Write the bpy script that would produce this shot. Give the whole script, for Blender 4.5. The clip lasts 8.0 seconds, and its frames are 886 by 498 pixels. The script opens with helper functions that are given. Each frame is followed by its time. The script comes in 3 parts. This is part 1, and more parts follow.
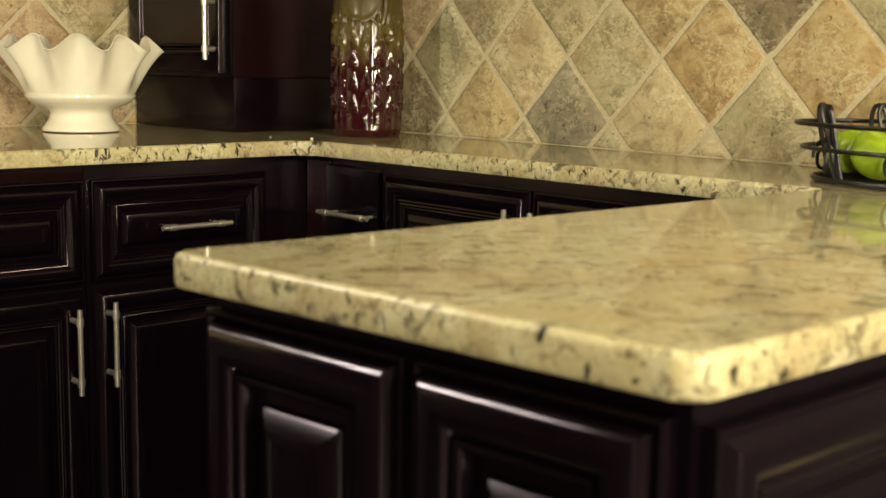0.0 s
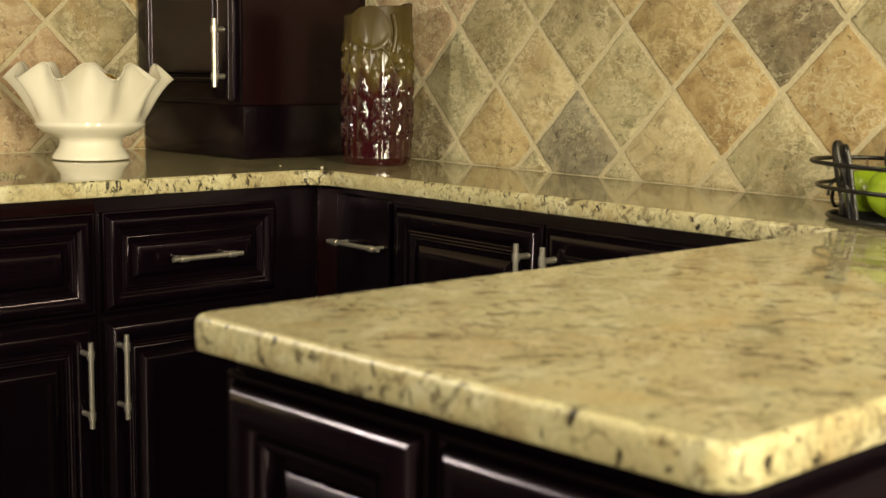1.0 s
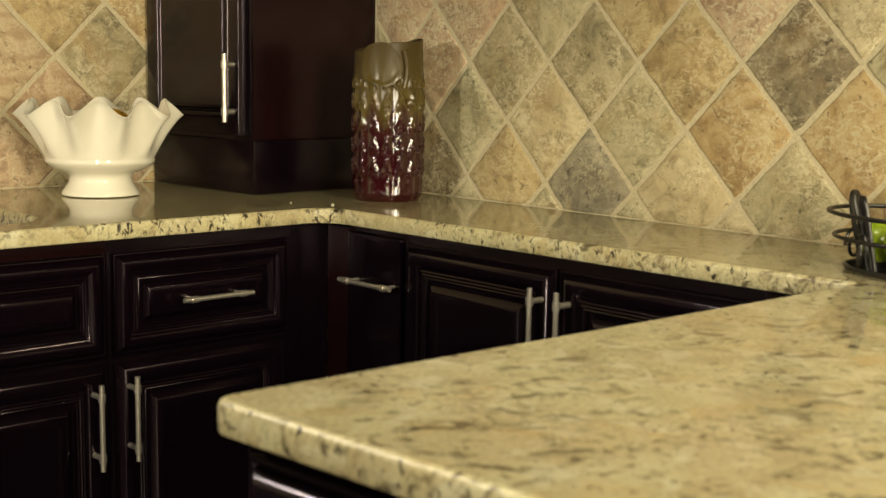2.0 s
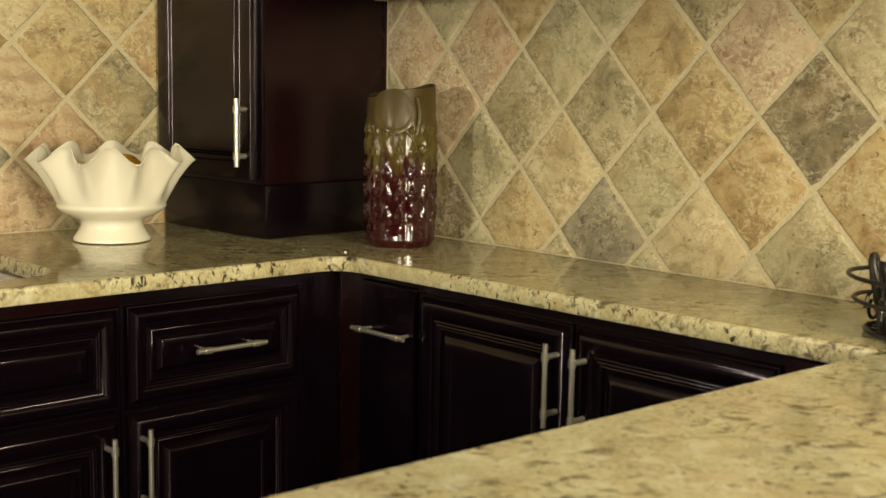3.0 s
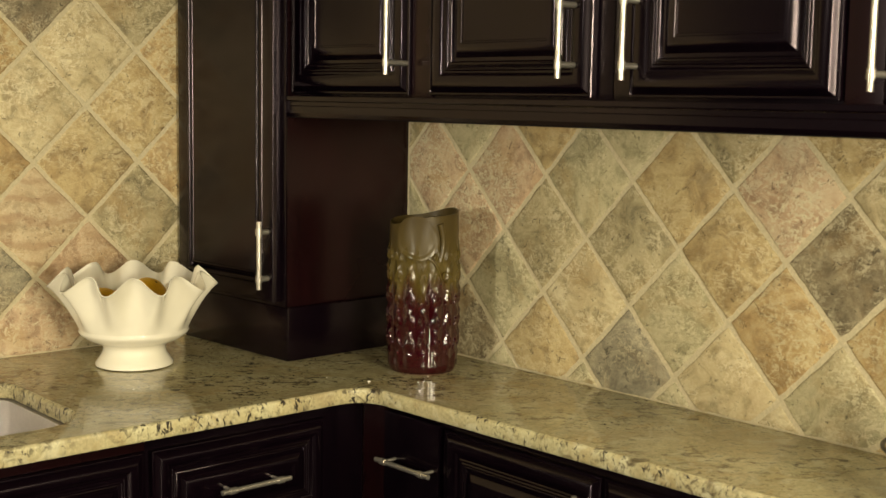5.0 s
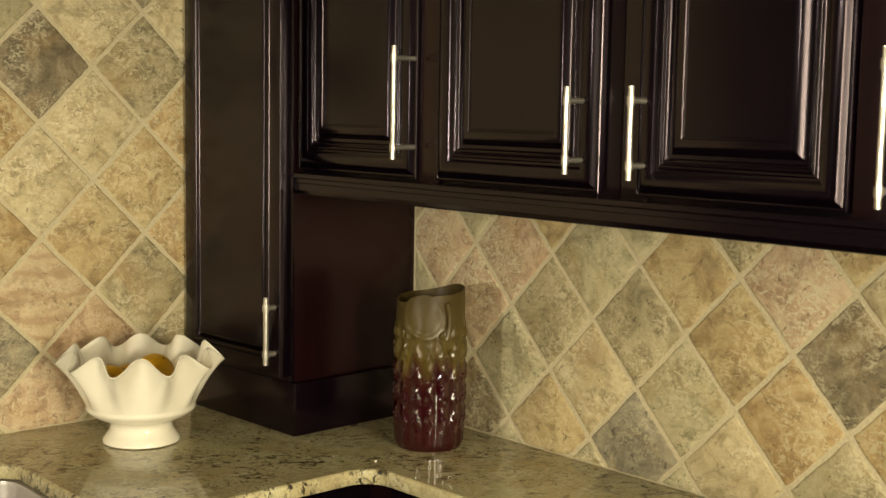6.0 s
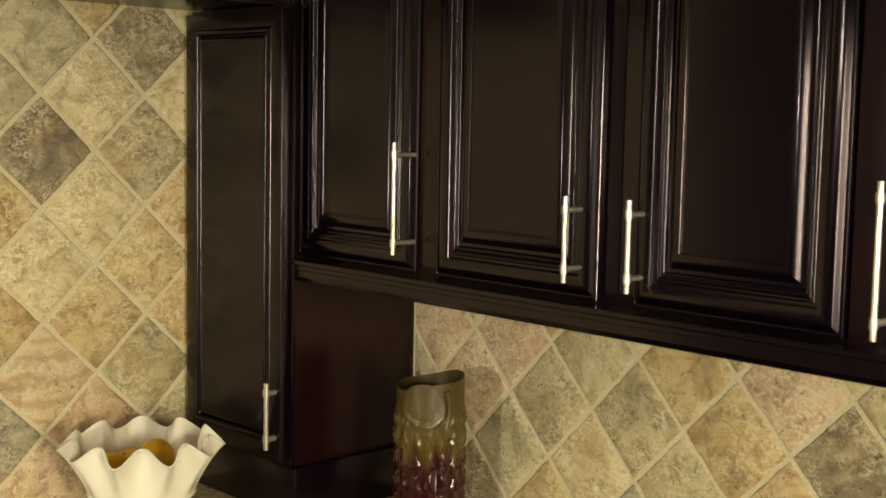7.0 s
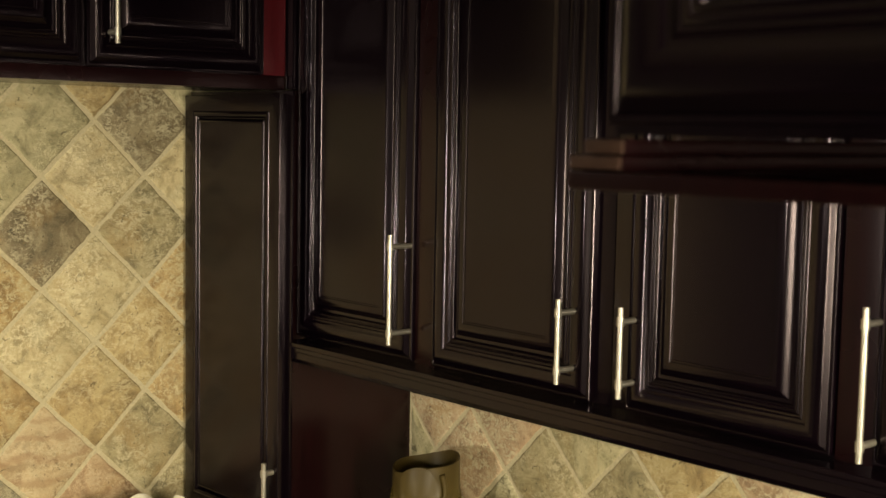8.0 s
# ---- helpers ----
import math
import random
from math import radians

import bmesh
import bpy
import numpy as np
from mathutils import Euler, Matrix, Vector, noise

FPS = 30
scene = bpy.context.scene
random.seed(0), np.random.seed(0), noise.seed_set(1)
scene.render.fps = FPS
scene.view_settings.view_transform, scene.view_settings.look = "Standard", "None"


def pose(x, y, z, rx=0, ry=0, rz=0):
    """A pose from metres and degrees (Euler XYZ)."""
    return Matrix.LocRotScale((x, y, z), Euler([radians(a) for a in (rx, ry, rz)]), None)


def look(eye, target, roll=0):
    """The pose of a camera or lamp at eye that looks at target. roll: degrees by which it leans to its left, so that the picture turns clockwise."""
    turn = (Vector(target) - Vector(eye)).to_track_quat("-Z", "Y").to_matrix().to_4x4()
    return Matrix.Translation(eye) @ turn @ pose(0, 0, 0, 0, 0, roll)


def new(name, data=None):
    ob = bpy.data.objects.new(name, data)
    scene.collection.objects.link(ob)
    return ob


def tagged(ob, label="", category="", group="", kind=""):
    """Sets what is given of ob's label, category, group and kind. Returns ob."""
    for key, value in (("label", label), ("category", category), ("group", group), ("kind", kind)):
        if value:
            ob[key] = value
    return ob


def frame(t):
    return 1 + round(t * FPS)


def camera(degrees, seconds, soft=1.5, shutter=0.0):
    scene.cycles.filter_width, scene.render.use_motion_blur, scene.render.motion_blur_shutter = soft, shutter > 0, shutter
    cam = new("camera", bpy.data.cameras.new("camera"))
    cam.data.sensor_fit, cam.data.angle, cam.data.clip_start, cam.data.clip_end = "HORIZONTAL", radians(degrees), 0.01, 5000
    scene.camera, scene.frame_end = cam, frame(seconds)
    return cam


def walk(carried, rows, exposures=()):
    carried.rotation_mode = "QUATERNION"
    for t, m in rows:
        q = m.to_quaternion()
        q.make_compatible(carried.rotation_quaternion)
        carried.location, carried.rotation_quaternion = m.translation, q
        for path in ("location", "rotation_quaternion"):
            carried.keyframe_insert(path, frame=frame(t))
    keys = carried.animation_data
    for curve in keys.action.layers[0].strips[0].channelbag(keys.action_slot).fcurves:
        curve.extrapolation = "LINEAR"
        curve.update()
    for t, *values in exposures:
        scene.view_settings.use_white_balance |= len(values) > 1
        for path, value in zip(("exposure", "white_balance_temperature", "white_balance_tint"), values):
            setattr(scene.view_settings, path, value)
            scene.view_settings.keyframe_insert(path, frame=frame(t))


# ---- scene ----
cam = camera(39.0, 8.0)
cam.data.dof.use_dof, cam.data.dof.focus_distance, cam.data.dof.aperture_fstop = True, 2.6, 9.0
PATH = [
    (0, (-1.785, -2.606, 1.071), (-0.443, -1.154, 0.772), 1.0),
    (0.5, (-1.788, -2.596, 1.091), (-0.446, -1.143, 0.796), 1.0),
    (1, (-1.789, -2.585, 1.115), (-0.449, -1.13, 0.825), 1.0),
    (1.5, (-1.79, -2.572, 1.143), (-0.45, -1.115, 0.857), 1.0),
    (3, (-1.797, -2.529, 1.249), (-0.458, -1.068, 0.98), 1.0),
    (3.5, (-1.802, -2.513, 1.294), (-0.463, -1.051, 1.031), 1.0),
    (4, (-1.805, -2.5, 1.346), (-0.468, -1.035, 1.09), 1.0),
    (4.5, (-1.806, -2.487, 1.397), (-0.468, -1.02, 1.152), 1.0),
    (6, (-1.807, -2.462, 1.591), (-0.472, -0.989, 1.369), 1.0),
    (6.5, (-1.807, -2.458, 1.667), (-0.47, -0.985, 1.454), 1.1),
    (7, (-1.81, -2.46, 1.744), (-0.473, -0.986, 1.541), 1.1),
    (7.5, (-1.813, -2.466, 1.818), (-0.475, -0.991, 1.626), 1.2),
    (8, (-1.816, -2.475, 1.895), (-0.478, -1.0, 1.708), 1.1),
]
walk(cam, [(t, look(eye, target, roll)) for t, eye, target, roll in PATH])

# ---- world, lamps, exposure ----
scene.view_settings.exposure = 0.0
world = bpy.data.worlds.new("room_air")
world.use_nodes = True
scene.world = world
world.node_tree.nodes["Background"].inputs[0].default_value = (1.0, 0.82, 0.55, 1)
world.node_tree.nodes["Background"].inputs[1].default_value = 0.02


def area_lamp(name, eye, target, w, h, watts, colour):
    data = bpy.data.lights.new(name, "AREA")
    data.shape, data.size, data.size_y, data.energy, data.color = "RECTANGLE", w, h, watts, colour
    ob = new(name, data)
    ob.matrix_world = look(eye, target)
    return ob


WARM, PALE = (1.0, 0.87, 0.60), (1.0, 0.90, 0.69)


def spot_lamp(name, eye, target, degrees, blend, radius, watts, colour):
    data = bpy.data.lights.new(name, "SPOT")
    data.energy, data.color, data.shadow_soft_size, data.spot_size, data.spot_blend = watts, colour, radius, radians(degrees), blend
    new(name, data).matrix_world = look(eye, target)


spot_lamp("track_spot_light", (-3.9, -1.25, 1.48), (-0.30, -0.50, 1.36), 52, 0.45, 0.10, 160, PALE)
spot_lamp("sink_spot_light", (-2.10, -0.28, 2.42), (-1.15, -1.98, 0.72), 46, 0.5, 0.22, 150, (1.0, 0.93, 0.80))
for px, watts in ((-3.95, 96), (-1.60, 138)):
    area_lamp("garden_door_light", (px, -5.3, 1.62), (-0.6, -0.3, 1.25), 0.24, 1.5, watts, WARM)
area_lamp("ceiling_light", (-0.75, -3.45, 2.50), (-0.85, -1.95, 0.90), 0.40, 0.40, 50, (1.0, 0.86, 0.54))


# ---- materials ----
def material(name):
    m = bpy.data.materials.new(name)
    m.use_nodes = True
    t = m.node_tree
    return m, t, t.nodes["Principled BSDF"]


def node(t, kind, inputs=(), **props):
    n = t.nodes.new(kind)
    for k, v in props.items():
        setattr(n, k, v)
    for k, v in dict(inputs).items():
        if hasattr(v, "is_output"):
            t.links.new(v, n.inputs[k])
        else:
            n.inputs[k].default_value = v
    return n


def ramp(t, fac, stops, interpolation="LINEAR"):
    n = t.nodes.new("ShaderNodeValToRGB")
    n.color_ramp.interpolation = interpolation
    el = n.color_ramp.elements
    while len(el) < len(stops):
        el.new(0.5)
    for e, (p, c) in zip(el, stops):
        e.position, e.color = p, (*c, 1) if len(c) == 3 else c
    t.links.new(fac, n.inputs[0])
    return n.outputs[0]


def mix(t, fac, a, b, mode="MIX"):
    n = t.nodes.new("ShaderNodeMix")
    n.data_type, n.blend_type = "RGBA", mode
    for k, v in ((0, fac), (6, a), (7, b)):
        if hasattr(v, "is_output"):
            t.links.new(v, n.inputs[k])
        else:
            n.inputs[k].default_value = v if k == 0 else (*v, 1)
    return n.outputs[2]


def bump(t, height, strength, distance, normal=None):
    n = node(t, "ShaderNodeBump", {"Height": height, "Strength": strength, "Distance": distance})
    if normal is not None:
        t.links.new(normal, n.inputs["Normal"])
    return n.outputs[0]


def coords(t, scale=(1, 1, 1), rot=(0, 0, 0), random_shift=False):
    tc = node(t, "ShaderNodeTexCoord")
    vec = tc.outputs["Object"]
    if random_shift:
        info = node(t, "ShaderNodeObjectInfo")
        sh = node(t, "ShaderNodeVectorMath", {0: (37.0, 91.0, 53.0)}, operation="SCALE")
        t.links.new(info.outputs["Random"], sh.inputs["Scale"])
        vec = node(t, "ShaderNodeVectorMath", {0: vec, 1: sh.outputs[0]}, operation="ADD").outputs[0]
    return node(t, "ShaderNodeMapping", {"Vector": vec, "Scale": scale, "Rotation": rot}).outputs[0]


def tex(t, vec, scale, detail=4.0, rough=0.55, distortion=0.0):
    return node(t, "ShaderNodeTexNoise", {"Vector": vec, "Scale": scale, "Detail": detail, "Roughness": rough, "Distortion": distortion}).outputs[0]


def wood_material(name, dark, light, rough):
    m, t, b = material(name)
    v = coords(t, (14, 14, 1.2))
    grain = tex(t, v, 6.0, 6.0, 0.6, 0.6)
    cloud = tex(t, coords(t), 3.5, 3.0)
    c = ramp(t, grain, ((0.3, dark), (0.75, light)))
    c = mix(t, ramp(t, cloud, ((0.35, (0, 0, 0)), (0.7, (0.6, 0.6, 0.6)))), c, dark)
    t.links.new(c, b.inputs["Base Color"])
    r = node(t, "ShaderNodeMapRange", {0: cloud, 3: rough - 0.05, 4: rough + 0.07})
    t.links.new(r.outputs[0], b.inputs["Roughness"])
    b.inputs["Specular IOR Level"].default_value = 0.40
    b.inputs["Specular Tint"].default_value = (1.0, 0.85, 0.97, 1)
    t.links.new(bump(t, grain, 0.02, 0.002), b.inputs["Normal"])
    return m


ESPRESSO = wood_material("espresso_lacquered_wood", (0.0020, 0.0008, 0.0021), (0.0042, 0.0016, 0.0036), 0.19)
MAHOGANY = wood_material("red_brown_veneer", (0.0062, 0.0011, 0.0015), (0.012, 0.0022, 0.0028), 0.26)
# paler brown that paints the lit look of the hung cabinet's rail end
LIT_END = wood_material("lit_end_wood", (0.036, 0.019, 0.013), (0.066, 0.037, 0.026), 0.45)
CHERRY = wood_material("cherry_red_veneer", (0.060, 0.0030, 0.0060), (0.100, 0.0065, 0.0110), 0.32)


def granite_material(name, tone, dark, rough):
    """Cream granite. tone: how pale the ground is; dark: how much of it is black mica."""
    m, t, b = material(name)
    v = coords(t)
    turned = node(t, "ShaderNodeMapping", {"Vector": v, "Rotation": (0, 0, 0.75)}).outputs[0]
    stretched = node(t, "ShaderNodeMapping", {"Vector": turned, "Scale": (1.0, 1.6, 1.3)}).outputs[0]
    cloud = tex(t, v, 9.0, 6.0, 0.68, 0.8)
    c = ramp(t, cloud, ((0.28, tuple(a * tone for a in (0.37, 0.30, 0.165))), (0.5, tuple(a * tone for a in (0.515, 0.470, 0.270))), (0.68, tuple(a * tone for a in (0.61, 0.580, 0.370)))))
    murk = tex(t, v, 3.0, 4.0, 0.6, 0.6)
    c = mix(t, ramp(t, murk, ((0.46, (0, 0, 0)), (0.64, (0.45, 0.45, 0.45)))), c, (0.34, 0.27, 0.155))
    grains = tex(t, v, 170.0, 3.0, 0.7)
    c = mix(t, 0.35, c, ramp(t, grains, ((0.3, (0.2, 0.2, 0.2)), (0.7, (0.8, 0.8, 0.8)))), "OVERLAY")
    honey = tex(t, stretched, 9.0, 5.0, 0.65, 0.9)
    c = mix(t, ramp(t, honey, ((0.54, (0, 0, 0)), (0.70, (0.50, 0.50, 0.50)))), c, (0.38, 0.26, 0.10))
    pale = tex(t, v, 24.0, 4.0, 0.6, 1.0)
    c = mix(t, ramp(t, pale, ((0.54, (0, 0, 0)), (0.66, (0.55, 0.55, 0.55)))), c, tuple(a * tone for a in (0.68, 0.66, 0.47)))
    # soft olive-brown veins in loose drifts
    streak = tex(t, stretched, 26.0, 5.0, 0.66, 0.9)
    zone = tex(t, v, 5.0, 3.0, 0.6)
    g = node(t, "ShaderNodeMath", {0: ramp(t, streak, ((0.525, (0, 0, 0)), (0.62, (0.92, 0.92, 0.92)))), 1: ramp(t, zone, ((0.42, (0, 0, 0)), (0.55, (1, 1, 1))))}, operation="MULTIPLY")
    c = mix(t, g.outputs[0], c, (0.080, 0.060, 0.030))
    # brown flecks, then black mica in clusters
    fleck = tex(t, v, 95.0, 3.0, 0.65, 0.6)
    where = tex(t, v, 8.0, 3.0, 0.6)
    f = node(t, "ShaderNodeMath", {0: ramp(t, fleck, ((0.55, (0, 0, 0)), (0.63, (0.85, 0.85, 0.85)))), 1: ramp(t, where, ((0.44, (0.08, 0.08, 0.08)), (0.60, (1, 1, 1))))}, operation="MULTIPLY")
    c = mix(t, f.outputs[0], c, (0.10, 0.075, 0.040))
    lean = node(t, "ShaderNodeMapping", {"Vector": v, "Scale": (1.3, 1.3, 0.8), "Rotation": (0.2, 0.15, 0)}).outputs[0]
    # the mica thins out along the slab
    along = node(t, "ShaderNodeSeparateXYZ", {0: v}).outputs["Y"]
    thin = node(t, "ShaderNodeMapRange", {0: along, 1: -0.9, 2: -0.05, 3: -0.050, 4: 0.0}).outputs[0]
    grit = node(t, "ShaderNodeMath", {0: tex(t, lean, 84.0, 4.0, 0.65, 0.6), 1: thin}, operation="ADD").outputs[0]
    edge = 0.650 - 0.085 * dark
    blot = node(t, "ShaderNodeMath", {0: ramp(t, grit, ((edge, (0, 0, 0)), (edge + 0.03, (1, 1, 1)))), 1: ramp(t, tex(t, v, 9.0, 2.0), ((0.47 - 0.09 * dark, (0, 0, 0)), (0.56 - 0.07 * dark, (1, 1, 1))))}, operation="MULTIPLY")
    c = mix(t, blot.outputs[0], c, (0.024, 0.019, 0.012))
    t.links.new(c, b.inputs["Base Color"])
    r = node(t, "ShaderNodeMapRange", {0: grains, 3: rough * 0.8, 4: rough * 1.3})
    t.links.new(r.outputs[0], b.inputs["Roughness"])
    b.inputs["Specular IOR Level"].default_value = 0.48
    return m


# one stone in two tones: top darkened for its shade, edge kept paler as lit
GRANITE = granite_material("polished_granite_shaded", 0.74, 0.6, 0.055)
GRANITE_EDGE = granite_material("honed_granite_lit", 1.0, 1.1, 0.36)


def slate_material(name, low, mid, high, vein, swirl=None):
    """Tumbled natural stone: clouds of tones, worm-like chips with pale filling, dark pits, fine grain."""
    m, t, b = material(name)
    v = coords(t, (1, 1, 1), (0, 0, 0), True)
    cloud = tex(t, v, 15.0, 6.0, 0.62, 1.4)
    fine = tex(t, v, 170.0, 4.0, 0.72)
    c = ramp(t, cloud, ((0.36, tuple(a * 0.80 for a in low)), (0.5, mid), (0.62, tuple(a * 1.05 for a in high))))
    rust = tex(t, v, 8.0, 4.0, 0.6, 0.7)
    c = mix(t, ramp(t, rust, ((0.52, (0, 0, 0)), (0.70, (0.45, 0.45, 0.45)))), c, (0.43, 0.28, 0.11))
    cool = tex(t, coords(t, (1, 1, 1), (0.7, 0, 0.4), True), 9.0, 4.0, 0.6, 0.7)
    c = mix(t, ramp(t, cool, ((0.53, (0, 0, 0)), (0.70, (0.25, 0.25, 0.25)))), c, tuple(a * 0.9 for a in (low[1], low[1], low[1] * 0.72)))
    c = mix(t, 0.14, c, ramp(t, fine, ((0.3, (0.15, 0.15, 0.15)), (0.7, (0.85, 0.85, 0.85)))), "OVERLAY")
    patch = tex(t, v, 10.0, 3.0, 0.6, 0.6)
    spread = ramp(t, patch, ((0.40, (0.12, 0.12, 0.12)), (0.58, (1, 1, 1))))
    flake = tex(t, coords(t, (0.8, 1.2, 1), (0, 0, 0.3), True), 46.0, 6.0, 0.68, 1.6)
    much = node(t, "ShaderNodeMath", {0: ramp(t, flake, ((0.53, (0, 0, 0)), (0.58, (0.78, 0.78, 0.78)))), 1: spread}, operation="MULTIPLY")
    c = mix(t, much.outputs[0], c, vein)
    chip = tex(t, v, 95.0, 4.0, 0.65, 0.9)
    few = node(t, "ShaderNodeMath", {0: ramp(t, chip, ((0.54, (0, 0, 0)), (0.60, (0.7, 0.7, 0.7)))), 1: spread}, operation="MULTIPLY")
    c = mix(t, few.outputs[0], c, tuple(min(1.0, a * 1.08) for a in vein))
    worm = tex(t, v, 30.0, 4.0, 0.6, 2.0)
    off = node(t, "ShaderNodeMath", {0: worm, 1: 0.5}, operation="SUBTRACT")
    ridge = node(t, "ShaderNodeMath", {0: off.outputs[0]}, operation="ABSOLUTE").outputs[0]
    line = node(t, "ShaderNodeMath", {0: ramp(t, ridge, ((0.0, (0.75, 0.75, 0.75)), (0.022, (0, 0, 0)))), 1: spread}, operation="MULTIPLY")
    c = mix(t, line.outputs[0], c, vein)
    hole = tex(t, v, 60.0, 5.0, 0.68, 1.2)
    pit = ramp(t, hole, ((0.61, (0, 0, 0)), (0.66, (0.85, 0.85, 0.85))))
    c = mix(t, pit, c, tuple(a * 0.42 for a in low))
    if swirl:
        bands = node(t, "ShaderNodeTexWave", {"Vector": v, "Scale": 7.5, "Distortion": 7.0, "Detail": 3.0, "Detail Scale": 1.2}, bands_direction="Y")
        c = mix(t, ramp(t, bands.outputs[1], ((0.55, (0, 0, 0)), (0.95, (0.5, 0.5, 0.5)))), c, swirl)
    t.links.new(c, b.inputs["Base Color"])
    b.inputs["Roughness"].default_value = 0.56
    b.inputs["Specular IOR Level"].default_value = 0.38
    n = bump(t, fine, 0.2, 0.0015)
    n = bump(t, flake, 0.6, 0.004, n)
    n = bump(t, ridge, -0.4, 0.004, n)
    n = bump(t, pit, -0.5, 0.002, n)
    n = bump(t, cloud, 0.3, 0.006, n)
    t.links.new(n, b.inputs["Normal"])
    return m


SLATE = {
    "g": slate_material("gold_slate", (0.370, 0.270, 0.132), (0.482, 0.364, 0.179), (0.564, 0.459, 0.241), (0.663, 0.575, 0.352)),
    "o": slate_material("ochre_slate", (0.393, 0.264, 0.121), (0.512, 0.360, 0.169), (0.571, 0.456, 0.241), (0.656, 0.586, 0.364)),
    "a": slate_material("apricot_slate", (0.41, 0.325, 0.18), (0.50, 0.41, 0.245), (0.57, 0.485, 0.31), (0.62, 0.55, 0.38)),
    "p": slate_material("rose_slate", (0.46, 0.305, 0.19), (0.56, 0.400, 0.255), (0.62, 0.490, 0.32), (0.689, 0.631, 0.430)),
    "c": slate_material("cream_slate", (0.472, 0.385, 0.211), (0.584, 0.489, 0.284), (0.655, 0.575, 0.357), (0.750, 0.675, 0.454)),
    "l": slate_material("sage_slate", (0.349, 0.312, 0.179), (0.451, 0.406, 0.241), (0.543, 0.489, 0.305), (0.663, 0.607, 0.396)),
    "m": slate_material("olive_slate", (0.278, 0.238, 0.132), (0.380, 0.321, 0.179), (0.472, 0.406, 0.241), (0.618, 0.552, 0.364)),
    "d": slate_material("charcoal_slate", (0.190, 0.150, 0.088), (0.250, 0.203, 0.122), (0.345, 0.290, 0.180), (0.575, 0.517, 0.352)),
    "s": slate_material("swirled_salmon_slate", (0.49, 0.355, 0.205), (0.57, 0.44, 0.265), (0.63, 0.51, 0.32), (0.66, 0.56, 0.37), (0.40, 0.245, 0.135)),
    "r": slate_material("rust_rose_slate", (0.37, 0.235, 0.130), (0.46, 0.315, 0.185), (0.54, 0.40, 0.245), (0.62, 0.50, 0.33)),
    "b": slate_material("blue_grey_slate", (0.237, 0.216, 0.153), (0.308, 0.280, 0.200), (0.391, 0.353, 0.241), (0.530, 0.472, 0.318)),
}


def plain_material(name, colour, rough, metal=0.0, scale=30.0, amount=0.12, relief=0.05, spec=0.5, coat=0.0):
    m, t, b = material(name)
    n = tex(t, coords(t), scale, 5.0, 0.6)
    dark = tuple(c * (1 - amount) for c in colour)
    pale = tuple(min(1.0, c * (1 + amount)) for c in colour)
    t.links.new(ramp(t, n, ((0.3, dark), (0.7, pale))), b.inputs["Base Color"])
    b.inputs["Roughness"].default_value, b.inputs["Metallic"].default_value = rough, metal
    b.inputs["Specular IOR Level"].default_value, b.inputs["Coat Weight"].default_value = spec, coat
    if relief:
        t.links.new(bump(t, n, relief, 0.002), b.inputs["Normal"])
    return m


GROUT = plain_material("sand_grout", (0.60, 0.53, 0.35), 0.85, scale=160, amount=0.15, relief=0.25)
STEEL = plain_material("brushed_steel", (0.58, 0.55, 0.49), 0.30, 0.82, 200, 0.05, 0.02)
SINK_STEEL = plain_material("sink_steel", (0.46, 0.43, 0.41), 0.36, 0.45, 120, 0.06, 0.03)
IRON = plain_material("black_iron", (0.007, 0.006, 0.006), 0.38, 0.0, 80, 0.3, 0.2)
CERAMIC = plain_material("ivory_glaze", (0.84, 0.81, 0.69), 0.12, 0.0, 12, 0.03, 0.02, 0.5)
APPLE = plain_material("green_apple_skin", (0.30, 0.44, 0.02), 0.25, 0.0, 40, 0.18, 0.02)
ORANGE = plain_material("orange_peel", (0.72, 0.40, 0.016), 0.35, 0.0, 220, 0.12, 0.25)
STEM = plain_material("brown_stem", (0.10, 0.06, 0.03), 0.8)
# dark tone of the unseen walls, set for what the lacquered fronts mirror
DARK_WALL = plain_material("unseen_dark_wall", (0.072, 0.060, 0.066), 0.8, 0.0, 8, 0.05, 0.05)
CEIL = plain_material("ceiling_paint", (0.40, 0.37, 0.30), 0.85, 0.0, 8, 0.03, 0.05)
FLOOR = plain_material("brown_floor_tile", (0.050, 0.040, 0.030), 0.4, 0.0, 5, 0.25, 0.05)
SHADE_BLACK = plain_material("underside_shade_black", (0.008, 0.006, 0.006), 0.9, spec=0.1)
KICK = plain_material("black_toe_kick", (0.012, 0.010, 0.009), 0.6)


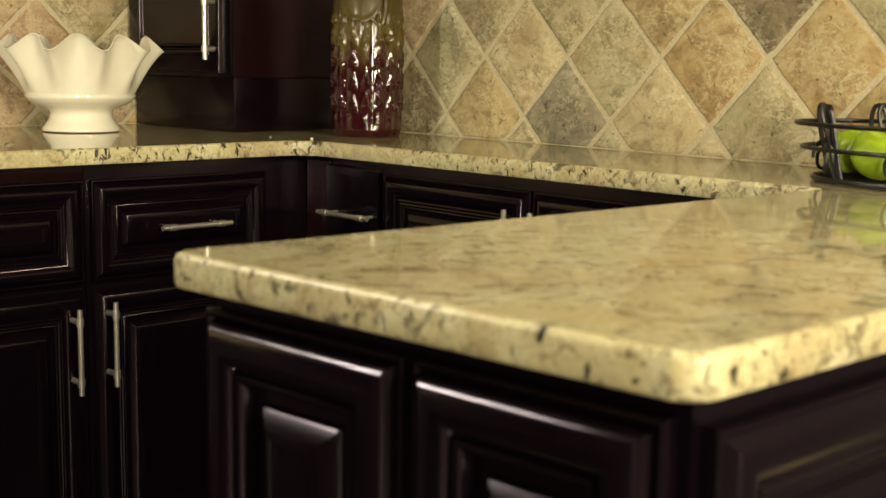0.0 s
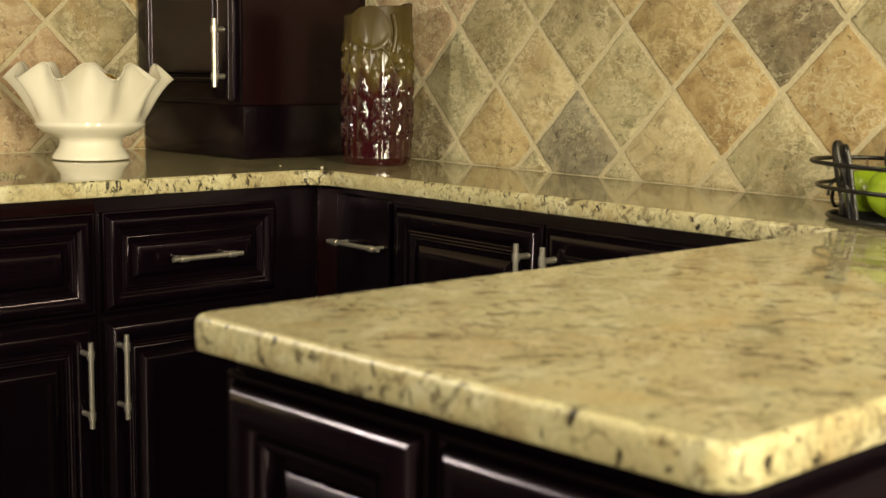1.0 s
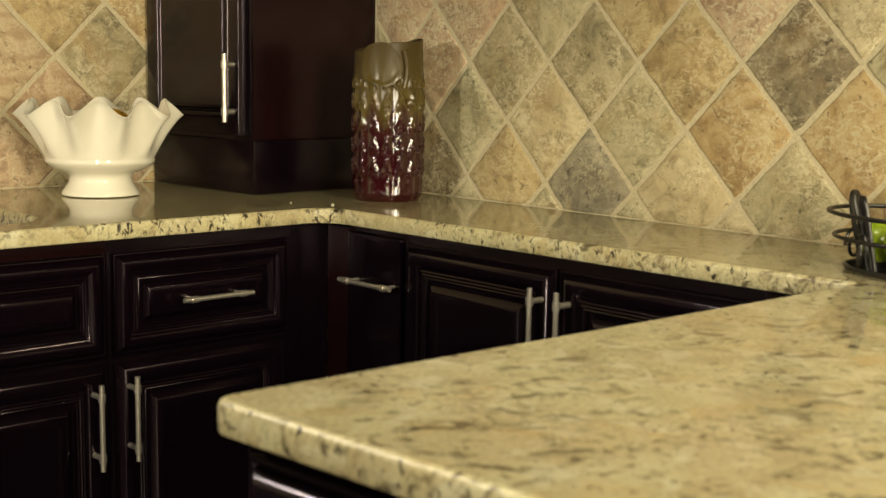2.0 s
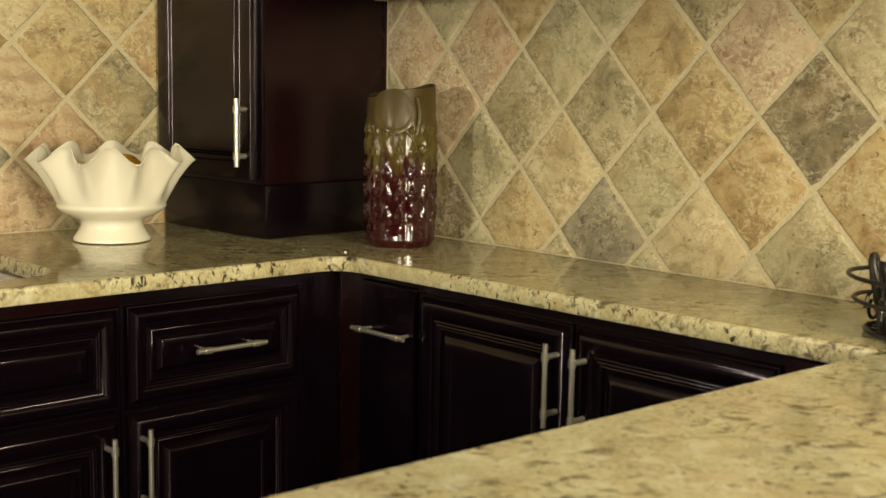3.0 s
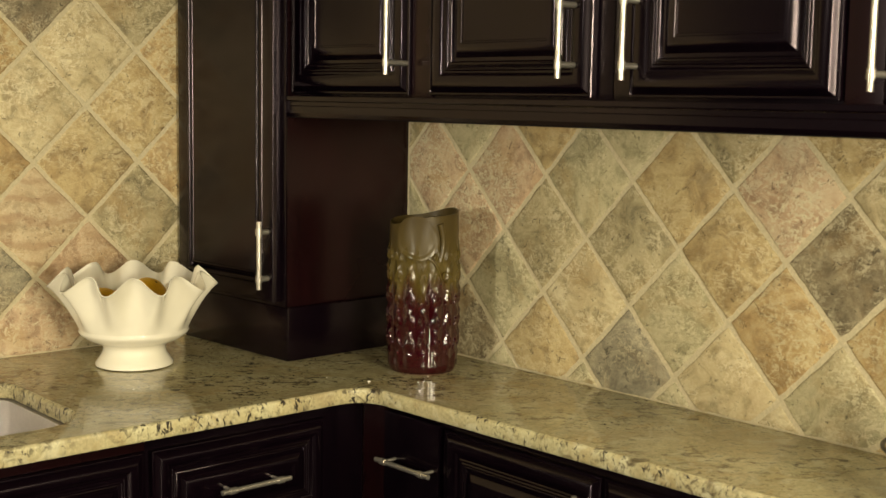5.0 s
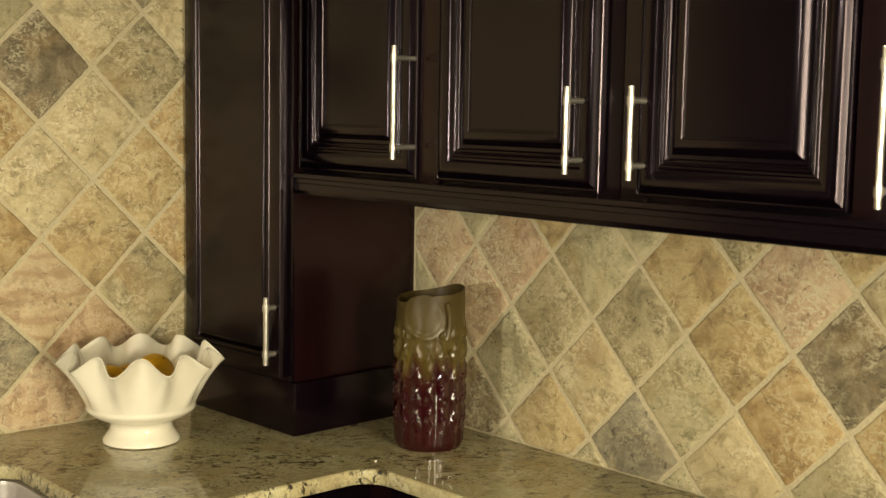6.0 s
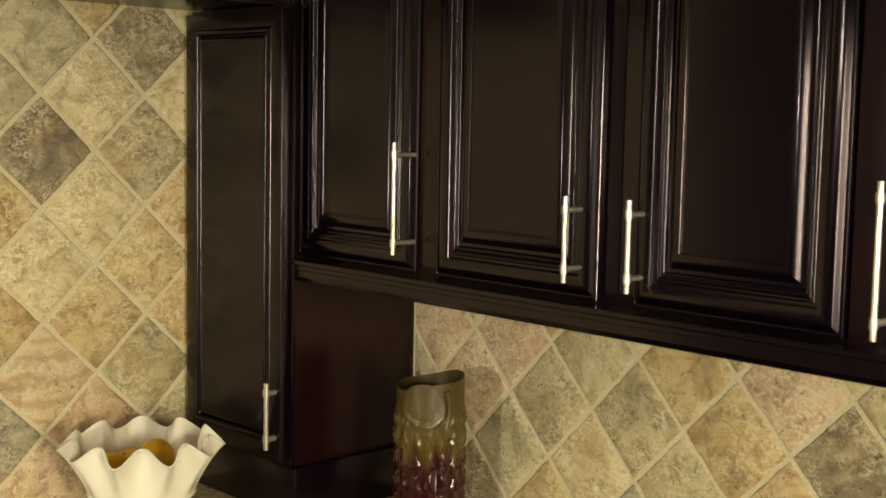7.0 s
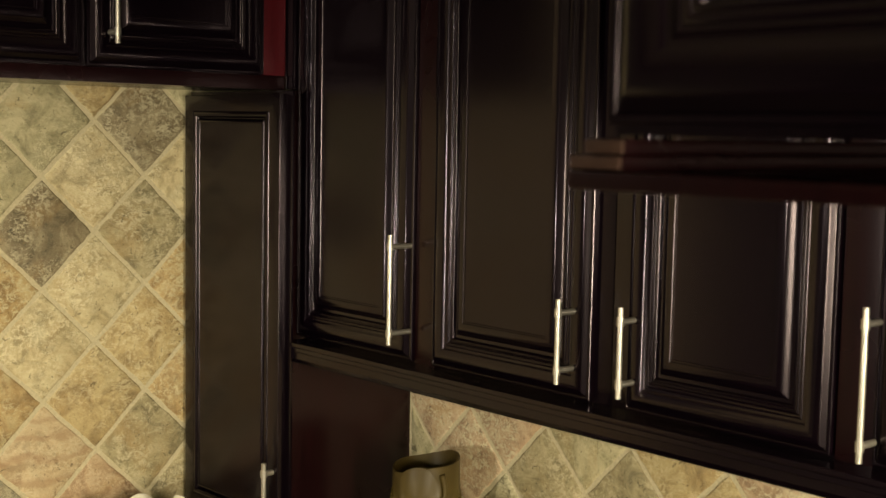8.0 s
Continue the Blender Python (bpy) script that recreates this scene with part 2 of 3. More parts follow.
def vase_material():
    m, t, b = material("drip_glaze")
    tc = node(t, "ShaderNodeTexCoord")
    sep = node(t, "ShaderNodeSeparateXYZ", {0: tc.outputs["Object"]})
    drip = tex(t, coords(t, (1, 1, 0.12)), 34.0, 4.0, 0.6, 0.4)
    h = node(t, "ShaderNodeMath", {0: drip, 1: 0.20, 2: sep.outputs["Z"]}, operation="MULTIPLY_ADD")
    c = ramp(t, h.outputs[0], ((0.225, (0.024, 0.0016, 0.0034)), (0.262, (0.036, 0.008, 0.005)), (0.300, (0.088, 0.064, 0.013)), (0.42, (0.066, 0.045, 0.013))))
    c = mix(t, 0.3, c, ramp(t, tex(t, coords(t), 28.0, 4.0), ((0.3, (0.3, 0.3, 0.3)), (0.7, (0.75, 0.75, 0.75)))), "OVERLAY")
    t.links.new(c, b.inputs["Base Color"])
    r = node(t, "ShaderNodeMapRange", {0: h.outputs[0], 1: 0.29, 2: 0.37, 3: 0.045, 4: 0.44})
    t.links.new(r.outputs[0], b.inputs["Roughness"])
    shine = node(t, "ShaderNodeMapRange", {0: h.outputs[0], 1: 0.28, 2: 0.36, 3: 0.75, 4: 0.30})
    t.links.new(shine.outputs[0], b.inputs["Specular IOR Level"])
    t.links.new(bump(t, tex(t, coords(t, (1, 1, 0.5)), 120.0, 3.0), 0.08, 0.002), b.inputs["Normal"])
    return m


DRIP = vase_material()


# ---- mesh helpers ----
def thing(name, loc, label, category, group="", kind=""):
    ob = new(name)
    ob.location = loc
    ob.empty_display_size = 0.05
    return tagged(ob, label, category, group, kind)


def origin(ob):
    p = Vector((0, 0, 0))
    while ob is not None:
        p += ob.location
        ob = ob.parent
    return p


def finish(me, mat, smooth=38):
    me.materials.append(mat)
    if smooth:
        me.shade_smooth()
        me.set_sharp_from_angle(angle=radians(smooth))


def part(name, bm, mat, parent, label="", smooth=38, at=None):
    """One mesh in world metres, linked under its thing or part."""
    at = Vector(at) if at is not None else origin(parent)
    bmesh.ops.recalc_face_normals(bm, faces=bm.faces[:])
    bm.transform(Matrix.Translation(-at))
    me = bpy.data.meshes.new(name)
    bm.to_mesh(me)
    bm.free()
    finish(me, mat, smooth)
    ob = new(name, me)
    ob.parent = parent
    ob.location = at - origin(parent)
    return tagged(ob, label) if label else ob


def setting(name, bm, mat, label, smooth=0):
    me = bpy.data.meshes.new(name)
    bmesh.ops.recalc_face_normals(bm, faces=bm.faces[:])
    bm.to_mesh(me)
    bm.free()
    finish(me, mat, smooth)
    return tagged(new(name, me), label, kind="structure")


def single(name, bm, mat, loc, label, category, group="", smooth=50):
    bm.transform(Matrix.Translation(-Vector(loc)))
    bmesh.ops.recalc_face_normals(bm, faces=bm.faces[:])
    me = bpy.data.meshes.new(name)
    bm.to_mesh(me)
    bm.free()
    finish(me, mat, smooth)
    ob = new(name, me)
    ob.location = loc
    return tagged(ob, label, category, group)


def add_box(bm, lo, hi, bevel=0.0):
    before = set(bm.verts)
    vs = [bm.verts.new((x, y, z)) for z in (lo[2], hi[2]) for y in (lo[1], hi[1]) for x in (lo[0], hi[0])]
    for f in ((0, 2, 3, 1), (4, 5, 7, 6), (0, 1, 5, 4), (2, 6, 7, 3), (0, 4, 6, 2), (1, 3, 7, 5)):
        bm.faces.new([vs[k] for k in f])
    if bevel:
        edges = list({e for v in vs for e in v.link_edges})
        bmesh.ops.bevel(bm, geom=edges, offset=bevel, segments=2, profile=0.7, affect="EDGES")
    return bm


def box(lo, hi, bevel=0.0):
    lo, hi = [min(a, b) for a, b in zip(lo, hi)], [max(a, b) for a, b in zip(lo, hi)]
    return add_box(bmesh.new(), lo, hi, bevel)


def rings(bm, loops, close_first=False, close_last=False):
    """Skins a row of closed loops that have equally many points."""
    rows = [[bm.verts.new(p) for p in loop] for loop in loops]
    n = len(rows[0])
    for a, b in zip(rows, rows[1:]):
        for k in range(n):
            bm.faces.new((a[k], a[(k + 1) % n], b[(k + 1) % n], b[k]))
    if close_first:
        bm.faces.new(rows[0][::-1])
    if close_last:
        bm.faces.new(rows[-1])
    return rows


def lathe(profile, centre, n=48):
    bm = bmesh.new()
    loops = [[(centre[0] + r * math.cos(2 * math.pi * k / n), centre[1] + r * math.sin(2 * math.pi * k / n), centre[2] + z) for k in range(n)] for r, z in profile]
    rings(bm, loops, True, True)
    return bm


def tube(points, r, sides=8, closed=False, bm=None):
    bm = bm or bmesh.new()
    pts = [Vector(p) for p in points]
    loops, side = [], None
    count = len(pts)
    for k, p in enumerate(pts):
        a = pts[(k - 1) % count] if closed or k else p
        b = pts[(k + 1) % count] if closed or k < count - 1 else p
        d = (b - a).normalized()
        if side is None:
            side = d.orthogonal().normalized()
        side = (side - d * side.dot(d)).normalized()
        other = d.cross(side)
        loops.append([p + r * (side * math.cos(2 * math.pi * q / sides) + other * math.sin(2 * math.pi * q / sides)) for q in range(sides)])
    rows = rings(bm, loops, not closed, not closed)
    if closed:
        a, b = rows[-1], rows[0]
        best = min(range(sides), key=lambda s: (a[0].co - b[s].co).length)
        for q in range(sides):
            bm.faces.new((a[q], a[(q + 1) % sides], b[(q + 1 + best) % sides], b[(q + best) % sides]))
    return bm


FACING = {"-x": (Vector((0, -1, 0)), Vector((-1, 0, 0))), "-y": (Vector((1, 0, 0)), Vector((0, -1, 0))), "+y": (Vector((-1, 0, 0)), Vector((0, 1, 0)))}
UP = Vector((0, 0, 1))

# outer bead, rolled frame, twin inner beads: inset and rise in metres
FRAME_PROFILE = ((0, 0), (0, .0115), (.0010, .0130), (.0030, .0136), (.0048, .0132), (.0060, .0112), (.0075, .0124), (.0105, .0150), (.0135, .0176), (.0165, .0195), (.0205, .0208), (.0245, .0212), (.0290, .0205), (.0335, .0188), (.0375, .0166),
                 (.0405, .0148), (.0430, .0144), (.0440, .0153), (.0455, .0161), (.0470, .0156), (.0480, .0146), (.0490, .0146), (.0500, .0154), (.0515, .0160), (.0530, .0154), (.0540, .0143), (.0550, .0142),
                 (.0560, .0150), (.0575, .0154), (.0590, .0144), (.0600, .0125), (.0606, .0098))
PANEL_PROFILE = ((.0594, .0094), (.0665, .0094), (.0670, .0100), (.0700, .0124), (.0735, .0152), (.0765, .0174), (.0800, .0190), (.0850, .0200), (.0905, .0203), (.0915, .0190), (.0940, .0192), (.0950, .0184))

# the heavier fronts of the peninsula: full roll, one bead, steep raised panel
ROLL_PROFILE = ((0, 0), (0, .0105), (.0010, .0128), (.0030, .0141), (.0052, .0136), (.0068, .0116), (.0080, .0096), (.0090, .0126), (.0108, .0164), (.0140, .0202), (.0185, .0232), (.0240, .0250),
                (.0300, .0254), (.0350, .0244), (.0390, .0222), (.0415, .0185), (.0425, .0150), (.0446, .0148), (.0450, .0168), (.0465, .0190), (.0490, .0198), (.0515, .0190), (.0530, .0165), (.0538, .0120), (.0545, .0070))
STEEP_PANEL = ((.0535, .0060), (.0670, .0060), (.0675, .0070), (.0715, .0104), (.0760, .0140), (.0805, .0170), (.0850, .0192), (.0895, .0202), (.0905, .0184), (.0940, .0186), (.0950, .0178))

FLAT_PROFILE = ((0, 0), (0, .0155), (.0008, .0172), (.0025, .0180), (.0330, .0180), (.0345, .0165), (.0355, .0186), (.0380, .0200), (.0405, .0205), (.0430, .0196), (.0450, .0170), (.0465, .0102))


def moulded(face, start, width, height, profile, k, close_last):
    u, n = FACING[face]
    start = Vector(start)
    loops = []
    for d, h in profile:
        d *= k
        loops.append([start + u * a + UP * b + n * h for a, b in ((d, d), (width - d, d), (width - d, height - d), (d, height - d))])
    bm = bmesh.new()
    rings(bm, loops, False, close_last)
    return bm


def pull(face, at, length, upright, parent, radius=0.0046, reach=0.030):
    """A bar pull: bar, two collars and two posts. at: the middle of its bar's foot on the door's face."""
    u, n = FACING[face]
    axis = UP if upright else u
    at = Vector(at)
    bm = bmesh.new()
    mid = at + n * reach
    half = length / 2
    tube([mid - axis * half, mid - axis * (half - .0008), mid + axis * (half - .0008), mid + axis * half], radius, 14, bm=bm)
    for s in (-1, 1):
        c = mid + axis * s * (half - 0.022)
        tube([c - axis * .007, c - axis * .006, c + axis * .006, c + axis * .007], radius * 1.36, 14, bm=bm)
        tube([c, at + axis * s * (half - 0.022)], radius * (1.1 if upright else 0.7), 10, bm=bm)
    return part("handle", bm, STEEL, parent, "brushed steel bar pull")


def door_front(name, face, start, width, height, parent, k=1.0, kp=1.0, profile=FRAME_PROFILE, panel=PANEL_PROFILE):
    """A raised-panel front: moulded frame with its panel. start: lower left corner on the back plane."""
    frame_mesh = moulded(face, start, width, height, profile, k, False)
    first = profile[-1][0] - 0.0012
    door = part(name, frame_mesh, ESPRESSO, parent, "", 30, at=start)
    part("panel", moulded(face, start, width, height, [(first + (a - panel[0][0]) * kp, h) for a, h in panel], k, True), ESPRESSO, door, "", 30)
    return door


# ---- room shell ----
setting("floor", box((-4.6, -5.6, -0.1), (0.15, 0.15, 0.0)), FLOOR, "brown stone tiled kitchen floor")
setting("ceiling", box((-4.6, -5.6, 2.6), (0.15, 0.15, 2.72)), CEIL, "plain off-white painted ceiling")
# the dark walls are added out of view so the fronts reflect little
setting("unseen_wall_north", box((-4.6, 0.0, 0.0), (-2.101, 0.15, 2.6)), DARK_WALL, "unseen dark wall added beyond the sink run to keep reflections dark")
wall_a = setting("wall_north", box((-2.1, 0.0, 0.0), (0.15, 0.15, 2.6)), GROUT, "kitchen wall with sandy grout behind tumbled slate tiles")
setting("unseen_wall_east", box((0.0, -5.6, 0.0), (0.15, -2.351, 2.6)), DARK_WALL, "unseen dark wall added beyond the peninsula to keep reflections dark")
wall_b = setting("wall_east", box((0.0, -2.35, 0.0), (0.15, 0.0, 2.6)), GROUT, "kitchen wall with sandy grout behind tumbled slate tiles")
setting("wall_west", box((-4.72, -5.6, 0.0), (-4.6, 0.15, 2.6)), DARK_WALL, "unseen dark grey wall added to close the room behind the kitchen")
setting("wall_south", box((-4.72, -5.72, 0.0), (0.15, -5.6, 2.6)), DARK_WALL, "unseen dark grey wall added to close the room behind the kitchen")


# ---- worktop ----
def rounded(points):
    """Outline with rounded corners; points are x, y, radius."""
    out = []
    n = len(points)
    for k, (x, y, r) in enumerate(points):
        p = Vector((x, y))
        if not r:
            out.append(p)
            continue
        a = (Vector(points[k - 1][:2]) - p).normalized()
        b = (Vector(points[(k + 1) % n][:2]) - p).normalized()
        half = a.angle(b) / 2
        cut, far = r / math.tan(half), r / math.sin(half)
        c = p + (a + b).normalized() * far
        s, e = p + a * cut - c, p + b * cut - c
        turn = s.angle_signed(e)
        for q in range(9):
            ang = -turn * q / 8
            out.append(c + Vector((s.x * math.cos(ang) - s.y * math.sin(ang), s.x * math.sin(ang) + s.y * math.cos(ang))))
    return out


def inset(loop, d):
    out, n = [], len(loop)
    for k, p in enumerate(loop):
        a, b = (p - loop[k - 1]).normalized(), (loop[(k + 1) % n] - p).normalized()
        na, nb = Vector((-a.y, a.x)), Vector((-b.y, b.x))
        m = (na + nb).normalized()
        out.append(p + m * d / max(0.42, m.dot(na)))
    return out


TOP, THICK = 0.914, 0.029
outline = rounded([(-0.002, -0.002, 0), (-2.6, -0.002, 0), (-2.6, -0.659, 0), (-0.348, -0.659, 0.055), (-0.325, -1.748, 0.012), (-1.272, -1.716, 0.020), (-1.234, -2.215, 0.026), (-0.002, -2.225, 0)])
sink_hole = rounded([(-0.858, -0.20, 0.06), (-0.864, -0.572, 0.085), (-1.62, -0.572, 0.085), (-1.62, -0.20, 0.06)])


def area2(loop):
    return sum(a.x * b.y - b.x * a.y for a, b in zip(loop, loop[1:] + loop[:1]))


if area2(outline) < 0:
    outline = outline[::-1]
if area2(sink_hole) > 0:
    sink_hole = sink_hole[::-1]
bm = bmesh.new()
EASE = ((.016, 0.0), (.006, 0.0), (.0045, .0004), (.0018, .0018), (.0004, .0045), (0.0, .0065), (0.0, THICK - .004), (.0012, THICK - .0012), (.004, THICK), (.014, THICK))
caps = [[], []]
for loop in (outline, sink_hole):
    rows = rings(bm, [[(p.x, p.y, TOP - z) for p in inset(loop, d)] for d, z in EASE])
    for cap, row in ((0, rows[0]), (1, rows[-1])):
        caps[cap] += [bm.edges.get((row[k], row[(k + 1) % len(row)])) for k in range(len(row))]
for cap in caps:
    bmesh.ops.triangle_fill(bm, edges=cap, use_beauty=True)
worktop = thing("worktop", (-0.3, -0.6, TOP), "polished cream granite worktop with dark flecks and eased edges", "worktop")
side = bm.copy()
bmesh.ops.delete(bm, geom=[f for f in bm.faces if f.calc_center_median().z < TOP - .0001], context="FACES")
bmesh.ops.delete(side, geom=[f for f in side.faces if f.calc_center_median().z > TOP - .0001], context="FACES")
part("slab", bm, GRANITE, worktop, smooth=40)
part("edge", side, GRANITE_EDGE, worktop, "honed granite edge toned paler than the shaded top, with many black flecks", smooth=40)

# sink bowl hung under its cut-out
sink = thing("sink", (-1.24, -0.39, 0.72), "undermounted stainless steel sink below the granite cut-out", "sink")
bm = bmesh.new()
big = inset(sink_hole, -0.006)
rings(bm, [[(p.x, p.y, z) for p in inset(big, -d)] for d, z in ((-.02, .8835), (0, .8835), (.002, .875), (.006, .75), (.02, .725), (.05, .715))], False, True)
part("basin", bm, SINK_STEEL, sink)
part("drain", lathe(((.001, .003), (.03, .003), (.042, .004), (.045, 0)), (-1.24, -0.39, .7155), 24), STEEL, sink, "round steel drain")


# ---- cabinets ----
def base_unit(name, lo, hi, label, group="base cabinets", top=0.884):
    unit = thing(name, ((lo[0] + hi[0]) / 2, (lo[1] + hi[1]) / 2, 0), label, "cabinet", group)
    part("body", box((lo[0], lo[1], 0.10), (hi[0], hi[1], top), 0.0015), ESPRESSO, unit)
    if top < 0.88:
        part("apron", box((lo[0], lo[1], top + .001), (hi[0], lo[1] + .02, 0.884), 0.001), ESPRESSO, unit)
    return unit


# sink run, fronts look to -y
FA, FB = -0.612, -0.300
sink_unit = base_unit("sink_cabinet", (-1.167, FA, 0), (-0.787, -0.004, 0), "espresso base cabinet with a false drawer front below the sink", top=0.70)
d = door_front("drawer_front", "-y", (-1.160, FA, 0.680), 0.366, 0.176, sink_unit, 0.82)
d = door_front("door", "-y", (-1.160, FA, 0.115), 0.366, 0.553, sink_unit)
pull("-y", (-0.824, FA - .02, 0.566), 0.150, True, d)
part("top_rail", box((-1.166, FA - .004, 0.8575), (-0.788, FA, 0.880), 0.001), MAHOGANY, sink_unit, "red-brown top rail")
corner_unit = base_unit("drawer_cabinet", (-0.786, FA, 0), (-0.3125, -0.004, 0), "espresso base cabinet with a drawer over a door")
d = door_front("drawer_front", "-y", (-0.779, FA, 0.680), 0.364, 0.176, corner_unit, 0.82)
pull("-y", (-0.588, FA - .018, 0.767), 0.145, False, d, 0.0046, 0.027)
d = door_front("door", "-y", (-0.779, FA, 0.115), 0.364, 0.553, corner_unit)
pull("-y", (-0.757, FA - .02, 0.571), 0.150, True, d)
left_unit = base_unit("sink_cabinet", (-1.95, FA, 0), (-1.168, -0.004, 0), "espresso base cabinet with raised-panel doors below the sink", top=0.70)
for x in (-1.94, -1.553):
    door_front("drawer_front", "-y", (x, FA, 0.680), 0.376, 0.176, left_unit, 0.82)
    d = door_front("door", "-y", (x, FA, 0.115), 0.376, 0.553, left_unit)
    pull("-y", (x + (0.35 if x < -1.8 else 0.026), FA - .02, 0.57), 0.150, True, d)

# tile wall run, fronts look to -x
slim = base_unit("slim_drawer_cabinet", (FB, -0.842, 0), (-0.004, -0.613, 0), "slim espresso base cabinet with a plain drawer front")
part("filler", box((FB - .012, -0.680, 0.11), (FB, -0.6125, 0.875), 0.002), MAHOGANY, slim, "red-brown corner filler strip")
d = part("drawer_front", box((FB - .018, -0.838, 0.118), (FB, -0.684, 0.868), 0.003), ESPRESSO, slim, at=(FB, -0.76, 0.5))
pull("-x", (FB - .018, -0.7705, 0.780), 0.150, False, d)
pair = base_unit("two_door_cabinet", (FB, -1.720, 0), (-0.004, -0.843, 0), "shallow espresso base cabinet with two raised-panel doors")
part("filler", box((FB - .010, -1.719, 0.11), (FB, -1.606, 0.878), 0.002), MAHOGANY, pair, "red-brown filler beside the peninsula")
d = door_front("door", "-x", (FB, -0.848, 0.115), 0.372, 0.748, pair)
pull("-x", (FB - .02, -1.196, 0.764), 0.138, True, d)
d = door_front("door", "-x", (FB, -1.226, 0.115), 0.376, 0.748, pair)
pull("-x", (FB - .02, -1.254, 0.764), 0.138, True, d)

# peninsula, its end looks to -x
pen = base_unit("peninsula_cabinet", (-1.200, -2.192, 0), (-0.305, -1.745, 0), "espresso peninsula cabinet with raised-panel doors on its slanting end", "base cabinets")
bm = box((-1.236, -2.192, 0.10), (-1.199, -1.745, 0.884))
for vert in bm.verts:
    if vert.co.x < -1.22:
        vert.co.x += 0.07 * (-1.745 - vert.co.y)
part("end_frame", bm, ESPRESSO, pen)
for y, width in ((-1.743, 0.228), (-1.977, 0.207)):
    d = door_front("door", "-x", (-1.2365 + 0.07 * (-1.745 - y), y, 0.115), width, 0.754, pen, 1.0, 1.0, ROLL_PROFILE, STEEP_PANEL)
    d.rotation_euler = (0, 0, 0.07)
for k in range(2):
    door_front("end_panel", "-y", (-1.196 + k * 0.445, -2.192, 0.115), 0.436, 0.748, pen)
part("toe_kick", box((-1.165, -2.15, 0.0), (-0.31, -1.77, 0.099)), KICK, pen)
for unit, lo, hi in ((sink_unit, (-1.167, FA + .06), (-0.787, -.01)), (corner_unit, (-0.786, FA + .06), (-0.322, -.01)), (left_unit, (-1.95, FA + .06), (-1.168, -.01)), (slim, (FB + .05, -0.842), (-.01, -0.613)), (pair, (FB + .05, -1.720), (-.01, -0.843))):
    part("toe_kick", box((*lo, 0.0), (*hi, 0.099)), KICK, unit)


# upper run on the tile wall, fronts look to -x
def upper_unit(name, lo, hi, label):
    unit = thing(name, ((lo[0] + hi[0]) / 2, (lo[1] + hi[1]) / 2, lo[2]), label, "cabinet", "wall cabinets")
    part("body", box(lo, hi, 0.0015), ESPRESSO, unit)
    return unit


UF, UZ, UT = -0.280, 1.458, 2.44
u1 = upper_unit("wall_cabinet", (UF, -0.739, UZ), (-0.004, -0.336, UT), "espresso wall cabinet with one raised-panel door")
d = door_front("door", "-x", (UF, -0.341, 1.463), 0.371, 0.958, u1)
pull("-x", (UF - .020, -0.714, 1.6015), 0.205, True, d, 0.0045, 0.050)
part("stile", box((UF - .005, -0.767, UZ), (UF, -0.713, UT), 0.001), MAHOGANY, u1, "red-brown face frame")
u2 = upper_unit("wall_cabinet", (UF, -1.190, UZ), (-0.004, -0.740, UT), "espresso wall cabinet with one raised-panel door")
d = door_front("door", "-x", (UF, -0.768, 1.463), 0.387, 0.958, u2)
pull("-x", (UF - .020, -1.124, 1.561), 0.138, True, d, 0.0045, 0.038)
u3 = upper_unit("wall_cabinet", (UF, -1.627, UZ), (-0.004, -1.191, UT), "espresso wall cabinet with one raised-panel door")
d = door_front("door", "-x", (UF, -1.229, 1.463), 0.361, 0.958, u3)
pull("-x", (UF - .020, -1.250, 1.560), 0.142, True, d, 0.0045, 0.034)
u4 = upper_unit("wall_cabinet", (UF, -2.225, UZ), (-0.004, -1.628, UT), "espresso wall cabinet with raised-panel doors beside the peninsula")
part("stile", box((UF - .005, -1.649, UZ), (UF, -1.594, UT), 0.001), MAHOGANY, u4, "red-brown face frame")
d = door_front("door", "-x", (UF, -1.652, 1.463), 0.285, 0.958, u4)
pull("-x", (UF - .020, -1.658, 1.577), 0.205, True, d, 0.0045, 0.036)
door_front("door", "-x", (UF, -1.938, 1.463), 0.285, 0.958, u4)

# matt black sheets added as shade under the cabinets, hiding the tiles' reflection
for unit, y0, y1 in ((u1, -0.738, -0.382), (u2, -1.189, -0.741), (u3, -1.626, -1.192), (u4, -2.224, -1.629)):
    part("shade_panel", box((-0.262, y0, 1.4525), (-0.005, y1, 1.4575), 0.001), SHADE_BLACK, unit, "matt black sheet added to keep the underside in shade")

# light rail below the upper run
light_rail = thing("light_rail", (-0.315, -1.3, 1.417), "dark stepped moulding under the espresso wall cabinets", "moulding")
for name, outline_xz in (("cap", ((-.281, 1.4575), (-.281, 1.4585), (-.3375, 1.4585), (-.3385, 1.4575), (-.3388, 1.4535), (-.3385, 1.450), (-.3375, 1.4485), (-.335, 1.4475), (-.281, 1.4475))),
                         ("fascia", ((-.262, 1.447), (-.3335, 1.447), (-.3338, 1.4395), (-.3325, 1.438), (-.3325, 1.4245), (-.331, 1.4215), (-.329, 1.417), (-.262, 1.417)))):
    bm = bmesh.new()
    rings(bm, [[(x, y, z) for x, z in outline_xz] for y in (-0.366, -2.22)], True, True)
    part(name, bm, ESPRESSO, light_rail, smooth=25)
# black strip added below the fascia to stand in for its shade
part("underside", box((-0.329, -2.219, 1.4150), (-0.2615, -0.380, 1.4168), 0.0005), SHADE_BLACK, light_rail, "matt black sheet added to keep the underside in shade")

